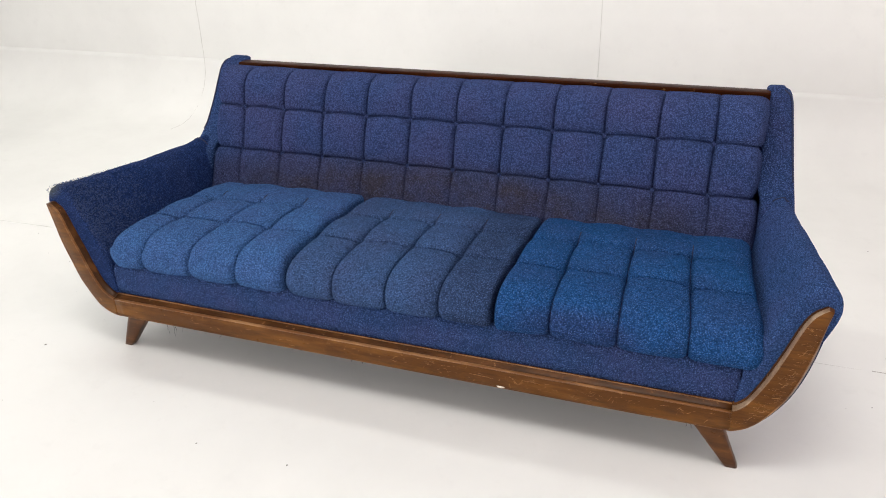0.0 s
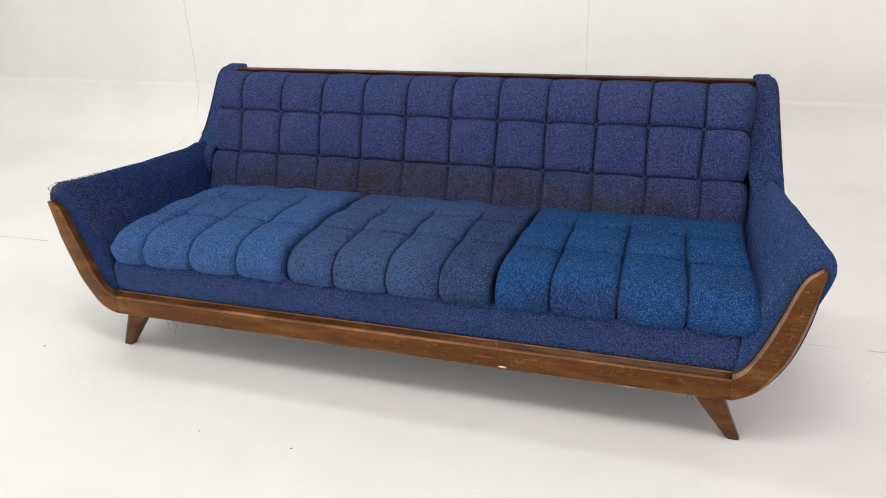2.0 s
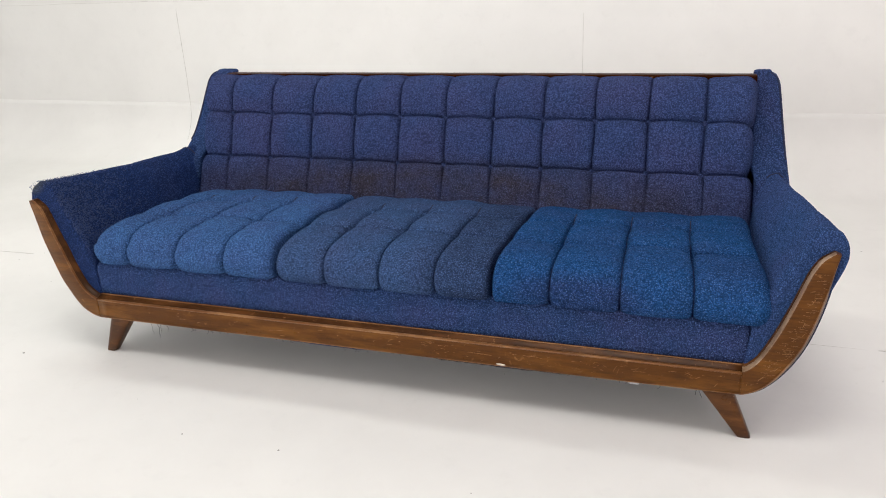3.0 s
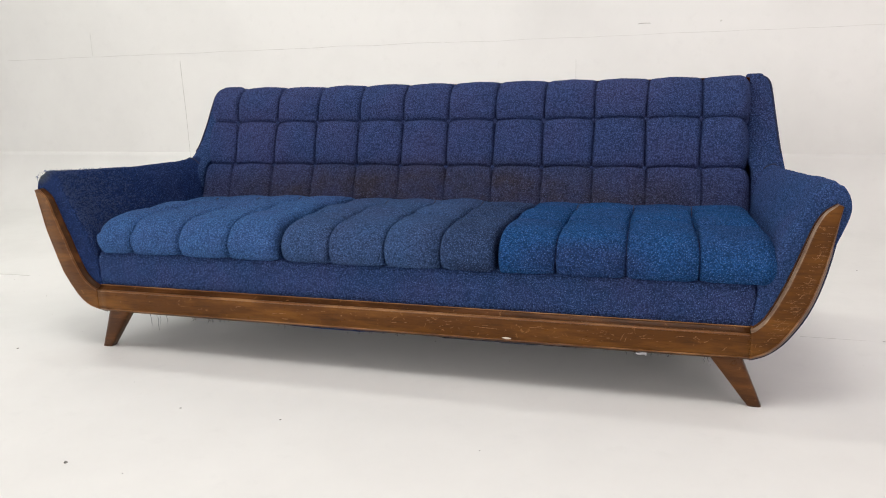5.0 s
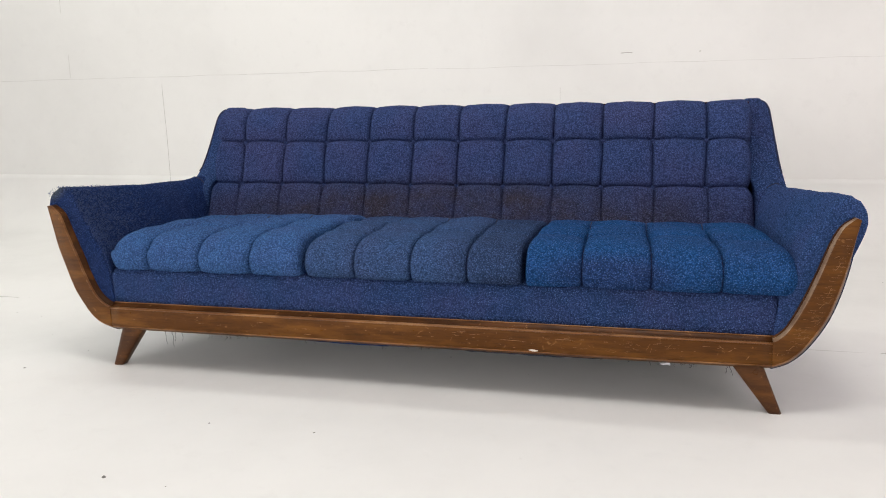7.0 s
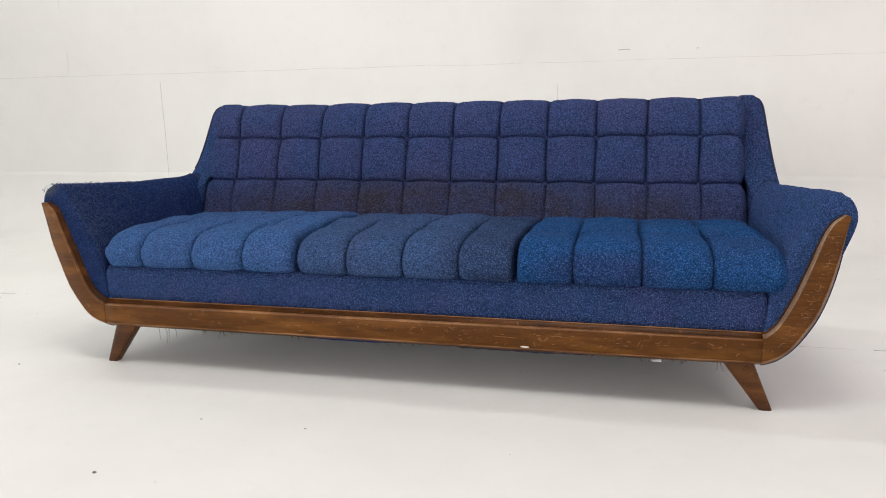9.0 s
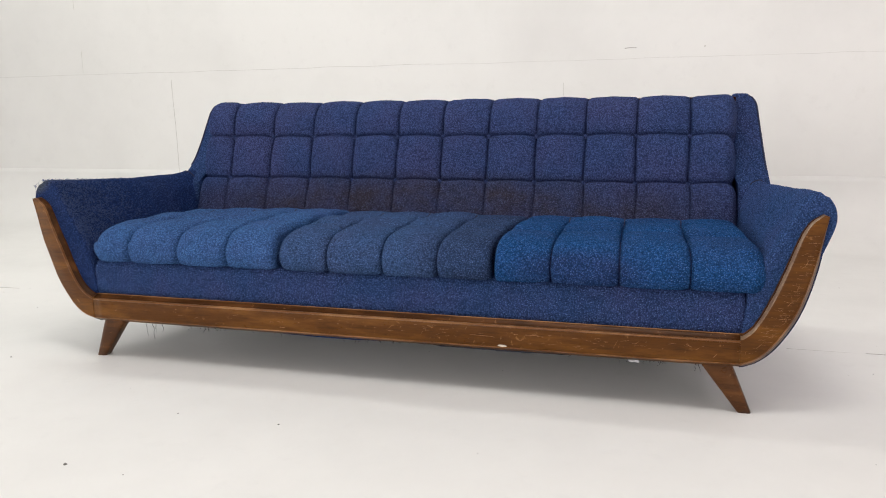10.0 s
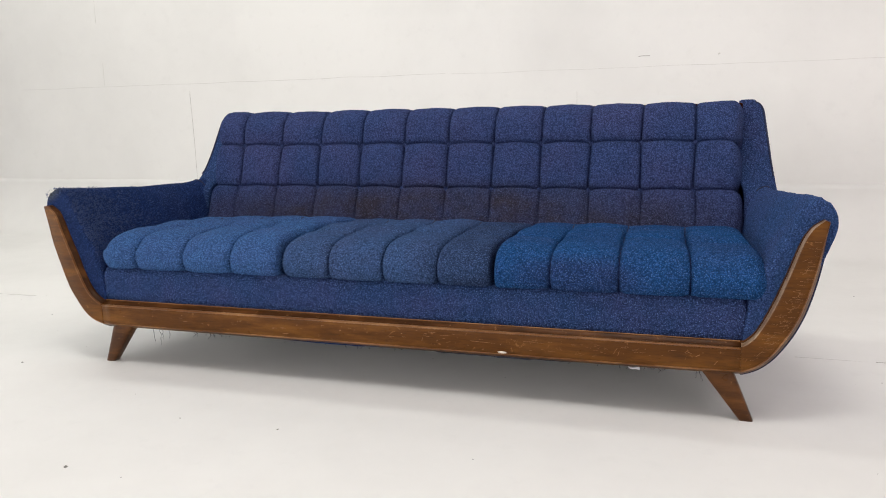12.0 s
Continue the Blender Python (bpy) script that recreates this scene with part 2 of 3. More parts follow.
def floor_sheet():
    """The painted floor, curving up into the foot of the back wall, with thickness below."""
    profile = [(y, 0.0) for y in np.linspace(FRONT_Y, WALL_Y - COVE, 22)]
    profile += [(WALL_Y - COVE + COVE * math.sin(a), COVE - COVE * math.cos(a)) for a in np.linspace(0, math.pi / 2, 20)[1:]]
    rings = [[(x, y, z) for y, z in profile] + [(x, WALL_Y + 0.1, COVE), (x, WALL_Y + 0.1, -0.08), (x, FRONT_Y, -0.08)] for x in np.linspace(LEFT_X, RIGHT_X, 30)]
    return loft(rings, flat=4)


floor = tagged(part("floor", floor_sheet(), paint_white), "white painted studio floor curving up into the wall, scuffed", "floor", kind="structure")
wall_back = tagged(part("wall_back", box(LEFT_X, RIGHT_X, WALL_Y, WALL_Y + 0.1, COVE, TOP), paint_white), "white painted studio wall of large sheets with faint joints", "wall", kind="structure")
# Unseen wall, kept dark to dim the nearby end of the back wall
tagged(part("wall_left", box(LEFT_X - 0.1, LEFT_X, FRONT_Y, WALL_Y + 0.1, 0, TOP), paint_absorb), "unseen dark grey side wall that cuts bounced light", "wall", kind="structure")
tagged(part("wall_right", box(RIGHT_X, RIGHT_X + 0.1, FRONT_Y, WALL_Y + 0.1, 0, TOP), paint_room), "plain painted side wall", "wall", kind="structure")
tagged(part("wall_front", box(LEFT_X - 0.1, RIGHT_X + 0.1, FRONT_Y - 0.1, FRONT_Y, 0, TOP), paint_room), "plain painted wall behind the camera", "wall", kind="structure")
tagged(part("ceiling", box(LEFT_X - 0.1, RIGHT_X + 0.1, FRONT_Y - 0.1, WALL_Y + 0.1, TOP, TOP + 0.1), paint_room), "plain painted studio ceiling", "ceiling", kind="structure")


# ---- the sofa ----
sofa = tagged(new("sofa"), "long mid-century sofa in worn blue boucle with scuffed walnut boat-shaped frame", "sofa")
# Left and right outlines differ, each shaped to fit the camera's view
FOOT = [(0.0, 0.121), (0.45, 0.121), (0.80, 0.121)]
OUTER_LEFT = FOOT + [(0.915, 0.121), (0.961, 0.123), (0.994, 0.130), (1.019, 0.142), (1.042, 0.162), (1.072, 0.203), (1.094, 0.239), (1.110, 0.279), (1.126, 0.328), (1.142, 0.378), (1.151, 0.425), (1.159, 0.474), (1.163, 0.512)]
OUTER_RIGHT = FOOT + [(0.915, 0.122), (0.964, 0.126), (0.997, 0.138), (1.029, 0.163), (1.053, 0.193), (1.073, 0.224), (1.093, 0.263), (1.107, 0.302), (1.119, 0.345), (1.129, 0.390), (1.137, 0.437), (1.143, 0.483), (1.146, 0.512)]
LEVEL = [(0.0, 0.212), (0.45, 0.212), (0.80, 0.212)]
INNER_LEFT = LEVEL + [(0.930, 0.212), (0.969, 0.212), (0.988, 0.224), (1.007, 0.243), (1.025, 0.275), (1.042, 0.314), (1.058, 0.359), (1.075, 0.398), (1.091, 0.439), (1.104, 0.473), (1.120, 0.500), (1.146, 0.516)]
INNER_RIGHT = LEVEL + [(0.930, 0.212), (0.956, 0.212), (0.977, 0.219), (0.995, 0.243), (1.012, 0.275), (1.027, 0.309), (1.040, 0.341), (1.052, 0.374), (1.063, 0.405), (1.075, 0.440), (1.087, 0.471), (1.100, 0.493), (1.113, 0.507), (1.132, 0.518)]
JOINT = 0.962
FACE = [(0.010, 0.0), (0.0015, 0.07), (-0.012, 0.14), (-0.0175, 0.24), (-0.018, 0.78), (-0.018, 0.81), (0.0, 0.83), (0.028, 0.83), (0.028, 0.0)]
BEAD = [(-0.010, 0.806)] + [(-0.0165 - 0.0035 * math.sin(a), 0.835 - 0.030 * math.cos(a)) for a in np.linspace(0.2, 2.6, 8)] + [(-0.0135, 0.866), (-0.008, 0.864)]
EDGE = [(-0.0100, 0.118), (-0.0130, 0.138), (-0.0160, 0.170), (-0.0166, 0.182), (-0.0150, 0.182), (-0.0105, 0.138), (-0.0085, 0.118)]
HOLLOW = [(0.0, 0.832), (-0.0135, 0.855), (-0.0095, 0.885), (-0.005, 0.92), (-0.0015, 0.96), (0.002, 1.0), (0.028, 1.0), (0.028, 0.832)]


BEVEL = [(-0.0178, 0.890), (-0.0182, 0.898), (-0.0168, 0.910), (-0.011, 0.932), (-0.003, 0.955), (0.0, 0.956), (0.0, 0.890)]
HOLLOW_RIGHT = [(0.0, 0.958), (-0.002, 0.958), (0.001, 0.975), (0.005, 1.0), (0.028, 1.0), (0.028, 0.958)]
FACE_RIGHT = [(y, 0.892 if k > 0.82 else k + 0.080 if k > 0.7 else k) for y, k in FACE]


def slim(shape):
    """The same section with a narrower moulding, for the arms."""
    return [(y, 1 - (1 - k) * 0.72 if k > 0.7 else k) for y, k in shape]


def wood_profile(outer, inner, shape):
    """Sections of the facing between its outer and inner line; each is a rounded front and a flat back."""
    rings = []
    for (xo, zo), (xi, zi) in zip(outer, inner):
        rings.append([(xo + (xi - xo) * k, y, zo + (zi - zo) * k) for y, k in shape])
    return loft(rings)


def beyond(points, count):
    """The part of a half outline past the joint, resampled."""
    line = spline(points, 400)
    cut = next(i for i, p in enumerate(line) if p[0] > JOINT)
    return spline([(JOINT, float(np.interp(JOINT, line[:, 0], line[:, 1]))), *map(tuple, line[cut + 2 :: 8]), tuple(line[-1])], count)


def front_wood():
    ends = np.linspace(-1, 1, 61)
    run_o = [(JOINT * e, 0.123 if e < 0 else 0.123 + 0.003 * e**6) for e in ends]
    run_i = [(JOINT * e, 0.212) for e in ends]
    ob = part("front_rail", wood_profile(run_o, run_i, FACE), wood, sofa, "scuffed walnut front rail with scratches")
    # The bead's pale tone also draws the highlight along the rim
    part("bead", wood_profile(run_o, run_i, BEAD), wood_worn, ob, "pale edge of the rail, wear and highlight in its colour")
    part("moulding", wood_profile(run_o, run_i, HOLLOW), wood_hollow, ob, "hollow moulding, dark walnut with shade in its colour")
    part("worn_edge", wood_profile(run_o, run_i, EDGE), wood_edge, ob, "rubbed pale lower edge")
    part("lip", tube([(x, 0.0015, 0.2125) for x in np.linspace(-0.96, 0.96, 40)], 0.0016), wood_worn, ob, "thin pale upper lip")
    for side in (-1, 1):
        gap = 0.0010 if side < 0 else 0.0002
        o = [(side * (x + gap), z) for x, z in beyond(OUTER_LEFT if side < 0 else OUTER_RIGHT, 70)]
        i = [(side * (x + gap), z) for x, z in beyond(INNER_LEFT if side < 0 else INNER_RIGHT, 70)]
        ob = part("arm_facing", wood_profile(o, i, slim(FACE) if side < 0 else FACE_RIGHT), wood, sofa, "curved walnut arm facing worn at the edge" if side < 0 else "curved walnut arm facing covered in pale scratches")
        part("bead", wood_profile(o, i, slim(BEAD) if side < 0 else BEVEL), wood_bare_sheen if side > 0 else wood_worn, ob, "pale edge of the facing, wear and highlight in its colour")
        part("moulding", wood_profile(o, i, slim(HOLLOW) if side < 0 else HOLLOW_RIGHT), wood_hollow, ob, "hollow moulding, dark walnut with shade in its colour")
        part("worn_edge", wood_profile(o, i, EDGE), wood_edge, ob, "rubbed pale outer edge")
        edge = [(side * (abs(x) + 0.0015), 0.020, z - 0.0015) for x, z in o]
        part("piping", tube(edge, 0.0038), welt, sofa, "dark blue welt behind the wooden facing")


front_wood()


def arm_section(s, side):
    """An arm's section (x, z), mirrored for the left, at s from 0 (front) to 1 (where it meets the wing)."""
    rise = 0.016 * max(0.0, (s - 0.70) / 0.30) ** 2
    top = 0.571 - (0.042 if side > 0 else 0.032) * s + rise
    wide = 0.010 if side < 0 else 0.0
    out_x = 1.167 + wide * (1 + 0.8 * s) - 0.096 * s
    in_x = 1.080 - 0.082 * s
    if side < 0:
        top -= 0.006 * math.sin(math.pi * min(1.0, s * 1.05))
    pts = [
        (0.952, 0.155), (0.962 - 0.006 * s, 0.215), (0.972 - 0.010 * s, 0.30), (0.984 - 0.015 * s, 0.345), (1.016 - 0.040 * s, 0.41),
        (in_x - 0.020 + 0.01 * s, 0.49), (in_x + 0.002, top - 0.032), (in_x + 0.020, top - 0.009), (in_x + 0.045, top), (out_x - 0.030, top - 0.006), (out_x - 0.011, top - 0.020),
        (out_x, top - 0.048), (out_x - 0.003, top - 0.085), (out_x - 0.019, 0.440), (out_x - 0.037 + 0.010 * s, 0.387), (out_x - 0.061 + 0.022 * s, 0.302), (out_x - 0.097 + 0.032 * s, 0.224),
        (out_x - 0.143 + 0.05 * s, 0.166), (out_x - 0.172 + 0.06 * s, 0.143), (0.955, 0.130),
    ]
    return spline(pts, 84)


def armrest(side):
    rings = []
    for s in np.r_[0, 0.0015, 0.004, 0.008, 0.013, 0.02, np.linspace(0.03, 1, 66)]:
        y = 0.006 + 0.93 * s
        roll = max(0.0, 1 - s / 0.024)
        ring = []
        section = arm_section(min(1.0, s / 0.75), side)
        mid = section.mean(0)
        for x, z in section:
            p = Vector((x, y, z))
            way = Vector((mid[0] - x, 0, mid[1] - z)).normalized()
            p += way * 0.016 * (1 - math.sqrt(1 - roll * roll))
            tuck = max(0.0, 1 - s / 0.05) * max(0.0, min(1.0, (z - 0.49) / 0.05))
            p.z -= 0.003 * tuck * max(0.0, math.sin(x * 210 + 1.0 * side)) ** 2
            d = 0.0030 * noise.noise(p * 12 + Vector((side * 7, 0, 0))) + 0.0010 * noise.noise(p * 45)
            ring.append((side * (p.x + d), p.y, p.z + d))
        rings.append(ring)
    ob = part("armrest", loft(rings), fabric_arm_shaded if side < 0 else fabric_arm_lit, sofa, "blue boucle armrest with a fuzzy worn front" if side < 0 else "blue boucle armrest flaring outwards")
    arch = [(side * x, 0.006 + 0.93 * 0.685 + 0.03 * abs((x - 1.03) / 0.05) ** 2 * 0.3, z + 0.0015) for x, z in arm_section(0.685 / 0.75, side)[22:48]]
    part("seam", tube(arch, 0.0022, 5), welt, ob)


for side in (-1, 1):
    armrest(side)


WING = [(0.440, 0.606), (0.470, 0.610), (0.505, 0.618), (0.525, 0.640), (0.545, 0.674), (0.570, 0.708), (0.595, 0.738), (0.660, 0.789), (0.728, 0.834), (0.779, 0.868), (0.806, 0.884)]


def wing(side):
    """Upright at the end of the back: its front sweeps down and forwards into the arm; a welt along the outer edge."""
    rings, cord = [], []
    front = spline(WING, 60)
    for z, yf in front:
        s = max(0.0, (z - 0.46) / 0.345)
        xo = 1.088 - 0.046 * s if side > 0 else 1.074 - 0.004 * s
        xi = 0.964 + 0.018 * max(0.0, min(1.0, (0.56 - z) / 0.04))
        yb = 0.86 + 0.085 * s
        dome = max(0.0, (z - 0.766) / 0.040)
        xo -= 0.022 * (1 - math.sqrt(max(0.0, 1 - min(1.0, dome) ** 2)))
        yf += 0.010 * min(1.0, dome) ** 2
        r = 0.020
        ring = []
        for cx, cy, a0 in ((xi + r, yf + r, 180), (xo - r, yf + r, 270), (xo - 0.004, yb - 0.004, 0), (xi + r, yb - r, 90)):
            rr = r if cy < yb - 0.01 else 0.004
            for a in np.linspace(a0, a0 + 90, 6):
                ring.append((side * (cx + rr * math.cos(radians(a))), cy + rr * math.sin(radians(a)), z + 0.0015 * noise.noise(Vector((cx * 9, a, z * 20)))))
        rings.append(ring)
        cord.append((side * (xo - 0.004), yf + 0.0045, z))
    last = [Vector(p) for p in rings[-1]]
    mid = sum(last, Vector()) / len(last)
    for shrink, up in ((0.93, 0.004), (0.78, 0.007), (0.5, 0.008)):
        rings.append([tuple(mid + (p - mid) * shrink + Vector((0, 0, up))) for p in last])
    ob = part("wing", loft(rings), fabric, sofa)
    part("piping", tube(cord[22:], 0.0028), welt, ob, "dark blue welt along the edge")


for side in (-1, 1):
    wing(side)

# Tufted back
PITCH, HALF, SHIFT = 0.1675, 0.976, -0.009
ROW_LOW, ROW_HIGH = 0.519, 0.680


def back_line():
    """The quilted back's base line (y, z), from under the seat over the top and down behind."""
    return spline([(0.575, 0.33), (0.600, 0.40), (0.648, 0.50), (0.664, 0.555), (0.690, 0.64), (0.707, 0.70), (0.728, 0.755), (0.752, 0.777), (0.785, 0.788), (0.835, 0.789), (0.86, 0.782)], 130)


def roll_over(d, w):
    """Rounded shoulder of a stuffed panel: 0 in the crease, 1 from w on."""
    k = 1 - min(1.0, abs(d) / w)
    return math.sqrt(max(0.0, 1 - k * k))


def arch(f, rise):
    """How far a row seam bows up between two tufts; f runs 0 to 1 from one to the next."""
    return rise * math.sin(math.pi * min(1.0, max(0.0, f))) ** 0.8


def tufted_back():
    base = back_line()
    fine = np.r_[0, np.cumsum(np.linalg.norm(np.diff(base, axis=0), axis=1))]
    at_low, at_high = [float(np.interp(v, base[:80, 1], fine[:80])) for v in (ROW_LOW, ROW_HIGH)]
    near = (0, 0.0014, 0.003, 0.005, 0.008, 0.012, 0.017, 0.023, 0.030)
    run = np.array(sorted({round(float(v), 5) for v in np.linspace(0, fine[-1], 90)} | {round(a + e * d, 5) for a in (at_low, at_high) for d in near for e in (-1, 1)}))
    slope = np.stack([np.gradient(base[:, k], fine) for k in (0, 1)], 1)
    slope /= np.linalg.norm(slope, axis=1)[:, None]
    steps = (0.0, 0.0014, 0.003, 0.005, 0.008, 0.012, 0.017, 0.023, 0.031, 0.042, 0.053, 0.064, 0.074, 0.0836)
    xs = {round(SHIFT + c * PITCH + e * d, 5) for c in range(-5, 6) for d in steps for e in (-1, 1)}
    xs |= {e * (HALF - d) for e in (-1, 1) for d in (0.0, 0.0004, 0.0012, 0.0028, 0.005, 0.008, 0.012, 0.017, 0.023, 0.030, 0.038, 0.047, 0.058)}
    xs = sorted(x for x in xs if -HALF <= x <= HALF)
    bm = bmesh.new()
    rows = []
    for r0 in run:
        row = []
        flat = min(abs(r0 - at_low), abs(r0 - at_high))
        for x in xs:
            u = (x - SHIFT) / PITCH
            column = max(-5, min(5, round(u)))
            dx = abs(u - column) * PITCH
            end = HALF - abs(x)
            bow = 0.0065 if abs(u) <= 5 else 0.006
            f = u - math.floor(u) if abs(u) <= 5 else (abs(u) - 5) * 1.2
            shift = arch(f, bow) + 0.003 * noise.noise(Vector((x * 3, r0 * 9, 1.7)))
            r = r0 + shift * max(math.exp(-(((r0 - a) / 0.05) ** 2)) for a in (at_low, at_high))
            y, z, ty, tz = (float(np.interp(r, fine, q)) for q in (base[:, 0], base[:, 1], slope[:, 0], slope[:, 1]))
            ny, nz = -tz, ty
            fade = 1.0 if z < 0.77 and ny < -0.3 else max(0.25, min(1.0, (0.86 - y) / 0.11))
            knob = math.hypot(dx, flat)
            below = r0 < at_low
            deep = (0.013 if not below else 0.009) + 0.013 * math.exp(-((knob / 0.035) ** 2))
            pillow = roll_over(dx, 0.024) * (0.25 + 0.75 * roll_over(flat, 0.024))
            puff = 0.036 - (1 - pillow) * deep - (0.009 if not below else 0.006) * math.exp(-dx / 0.0030) - 0.007 * math.exp(-flat / 0.0022)
            puff += 0.009 * min(1.0, dx / 0.08) ** 0.8 * min(1.0, flat / 0.07) ** 0.8
            if end < 0.036:
                k = 1 - end / 0.036
                puff -= 0.125 * (1 - (1 - k**2.2) ** (1 / 2.2))
            if below:
                puff *= 1 - 0.42 * min(1.0, (at_low - r0) / 0.12)
            puff += 0.005 * noise.noise(Vector((x * 6, z * 6, 3.0))) + 0.0014 * noise.noise(Vector((x * 40, z * 40, 5.0)))
            puff *= fade * (1 - 0.30 * max(0.0, min(1.0, (z - 0.735) / 0.05)))
            nip = 0.021 * (1 - roll_over(flat, 0.06)) * max(0.0, 1 - end / 0.06)
            tilt = 0.004 * noise.noise(Vector((column * 3.1, z * 7, 4.0))) * math.exp(-dx / 0.03)
            if below:
                nip *= 0.4
            x += 0.010 * x * max(0.0, min(1.0, (ROW_LOW + 0.01 - z) / 0.03))
            row.append(bm.verts.new((x + tilt - math.copysign(nip, x), y + ny * puff, z + nz * puff)))
        rows.append(row)
    for a, b in zip(rows, rows[1:]):
        for i in range(len(xs) - 1):
            bm.faces.new((a[i], a[i + 1], b[i + 1], b[i])).smooth = True
    for i in (0, len(xs) - 1):
        back = bm.verts.new((xs[i], 0.86, 0.33))
        column = [row[i] for row in rows]
        for p, q in zip(column, column[1:]):
            bm.faces.new((p, q, back))
    bmesh.ops.recalc_face_normals(bm, faces=bm.faces)
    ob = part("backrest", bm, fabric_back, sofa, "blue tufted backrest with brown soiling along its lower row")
    spots = []
    for at in (at_low, at_high):
        y, z, ty, tz = (float(np.interp(at, fine, q)) for q in (base[:, 0], base[:, 1], slope[:, 0], slope[:, 1]))
        for c in range(-5, 6):
            spots.append((SHIFT + c * PITCH, y - tz * 0.0165, z + ty * 0.0165, math.degrees(math.atan2(-ty, tz))))
    return ob, spots


backrest, button_spots = tufted_back()


def button():
    bm = bmesh.new()
    bmesh.ops.create_uvsphere(bm, u_segments=12, v_segments=8, radius=1.0)
    for v in bm.verts:
        v.co = Vector((v.co.x * 0.0085, v.co.y * 0.006, v.co.z * 0.0085))
    for f in bm.faces:
        f.smooth = True
    return bm


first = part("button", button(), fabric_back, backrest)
for n, (x, y, z, lean) in enumerate(button_spots):
    ob = first if n == 0 else new("button", first.data)
    ob.parent = backrest
    ob.matrix_basis = pose(x, y, z, -lean * 0.3, 0, 0)

part("top_rail", box(-0.975, 0.975, 0.858, 0.915, 0.775, 0.803, 0.005), wood_dark, sofa, "dark walnut top rail behind the backrest")
part("outside_back", box(-1.03, 1.03, 0.905, 0.945, 0.15, 0.775, 0.008), fabric, sofa, "plain blue outside back")
part("seat_deck", box(-0.965, 0.965, 0.10, 0.86, 0.135, 0.300, 0.01), fabric, sofa)


def base_panel():
    """The upholstered front under the cushions, slightly padded."""
    rings = []
    for x in np.linspace(-0.976, 0.976, 120):
        end = min(1.0, (0.976 - abs(x)) / 0.022)
        r = math.sqrt(max(0.0, 1 - (1 - end) ** 2))
        wob = 0.002 * noise.noise(Vector((x * 5, 0, 0)))
        z0, z1 = 0.195, 0.319 - 0.014 * (1 - r) + wob
        yf = 0.010 + 0.012 * (1 - r)
        ring = [(x, 0.12, z0), (x, yf, z0), (x, yf - 0.004, z0 + 0.04), (x, yf - 0.004, z1 - 0.035)]
        ring += [(x, yf - 0.004 + 0.022 * (1 - math.cos(a)), z1 - 0.022 + 0.022 * math.sin(a)) for a in np.linspace(0, math.pi / 2, 7)]
        ring += [(x, 0.12, z1)]
        rings.append(ring)
    return loft(rings)


part("base_panel", base_panel(), fabric, sofa, "blue boucle front panel under the cushions")
part("dust_cover", box(-0.93, 0.93, 0.03, 0.90, 0.124, 0.134, 0.002), dust_cloth, sofa, "dark cloth under the seat")


def leg(side, back):
    """Tapered leg splayed to the side, rounded edges."""
    rings = []
    for s in np.linspace(0, 1, 12):
        z = 0.150 * (1 - s)
        cx = 0.896 + 0.086 * s
        cy = (0.024 if not back else 0.86) + (0.010 if not back else 0.03) * s
        hx, hy = 0.043 - 0.026 * s, 0.024 - 0.008 * s
        ring = []
        for k in range(16):
            a = 2 * math.pi * (k + 0.5) / 16
            c, d = math.cos(a), math.sin(a)
            ring.append((side * (cx + hx * math.copysign(abs(c) ** 0.45, c)), cy + hy * math.copysign(abs(d) ** 0.45, d), max(z, 0.0)))
        rings.append(ring)
    part("leg", loft(rings), wood_scuffed, sofa, "tapered splayed walnut leg with scuffed foot")


for side in (-1, 1):
    for back in (False, True):
        leg(side, back)


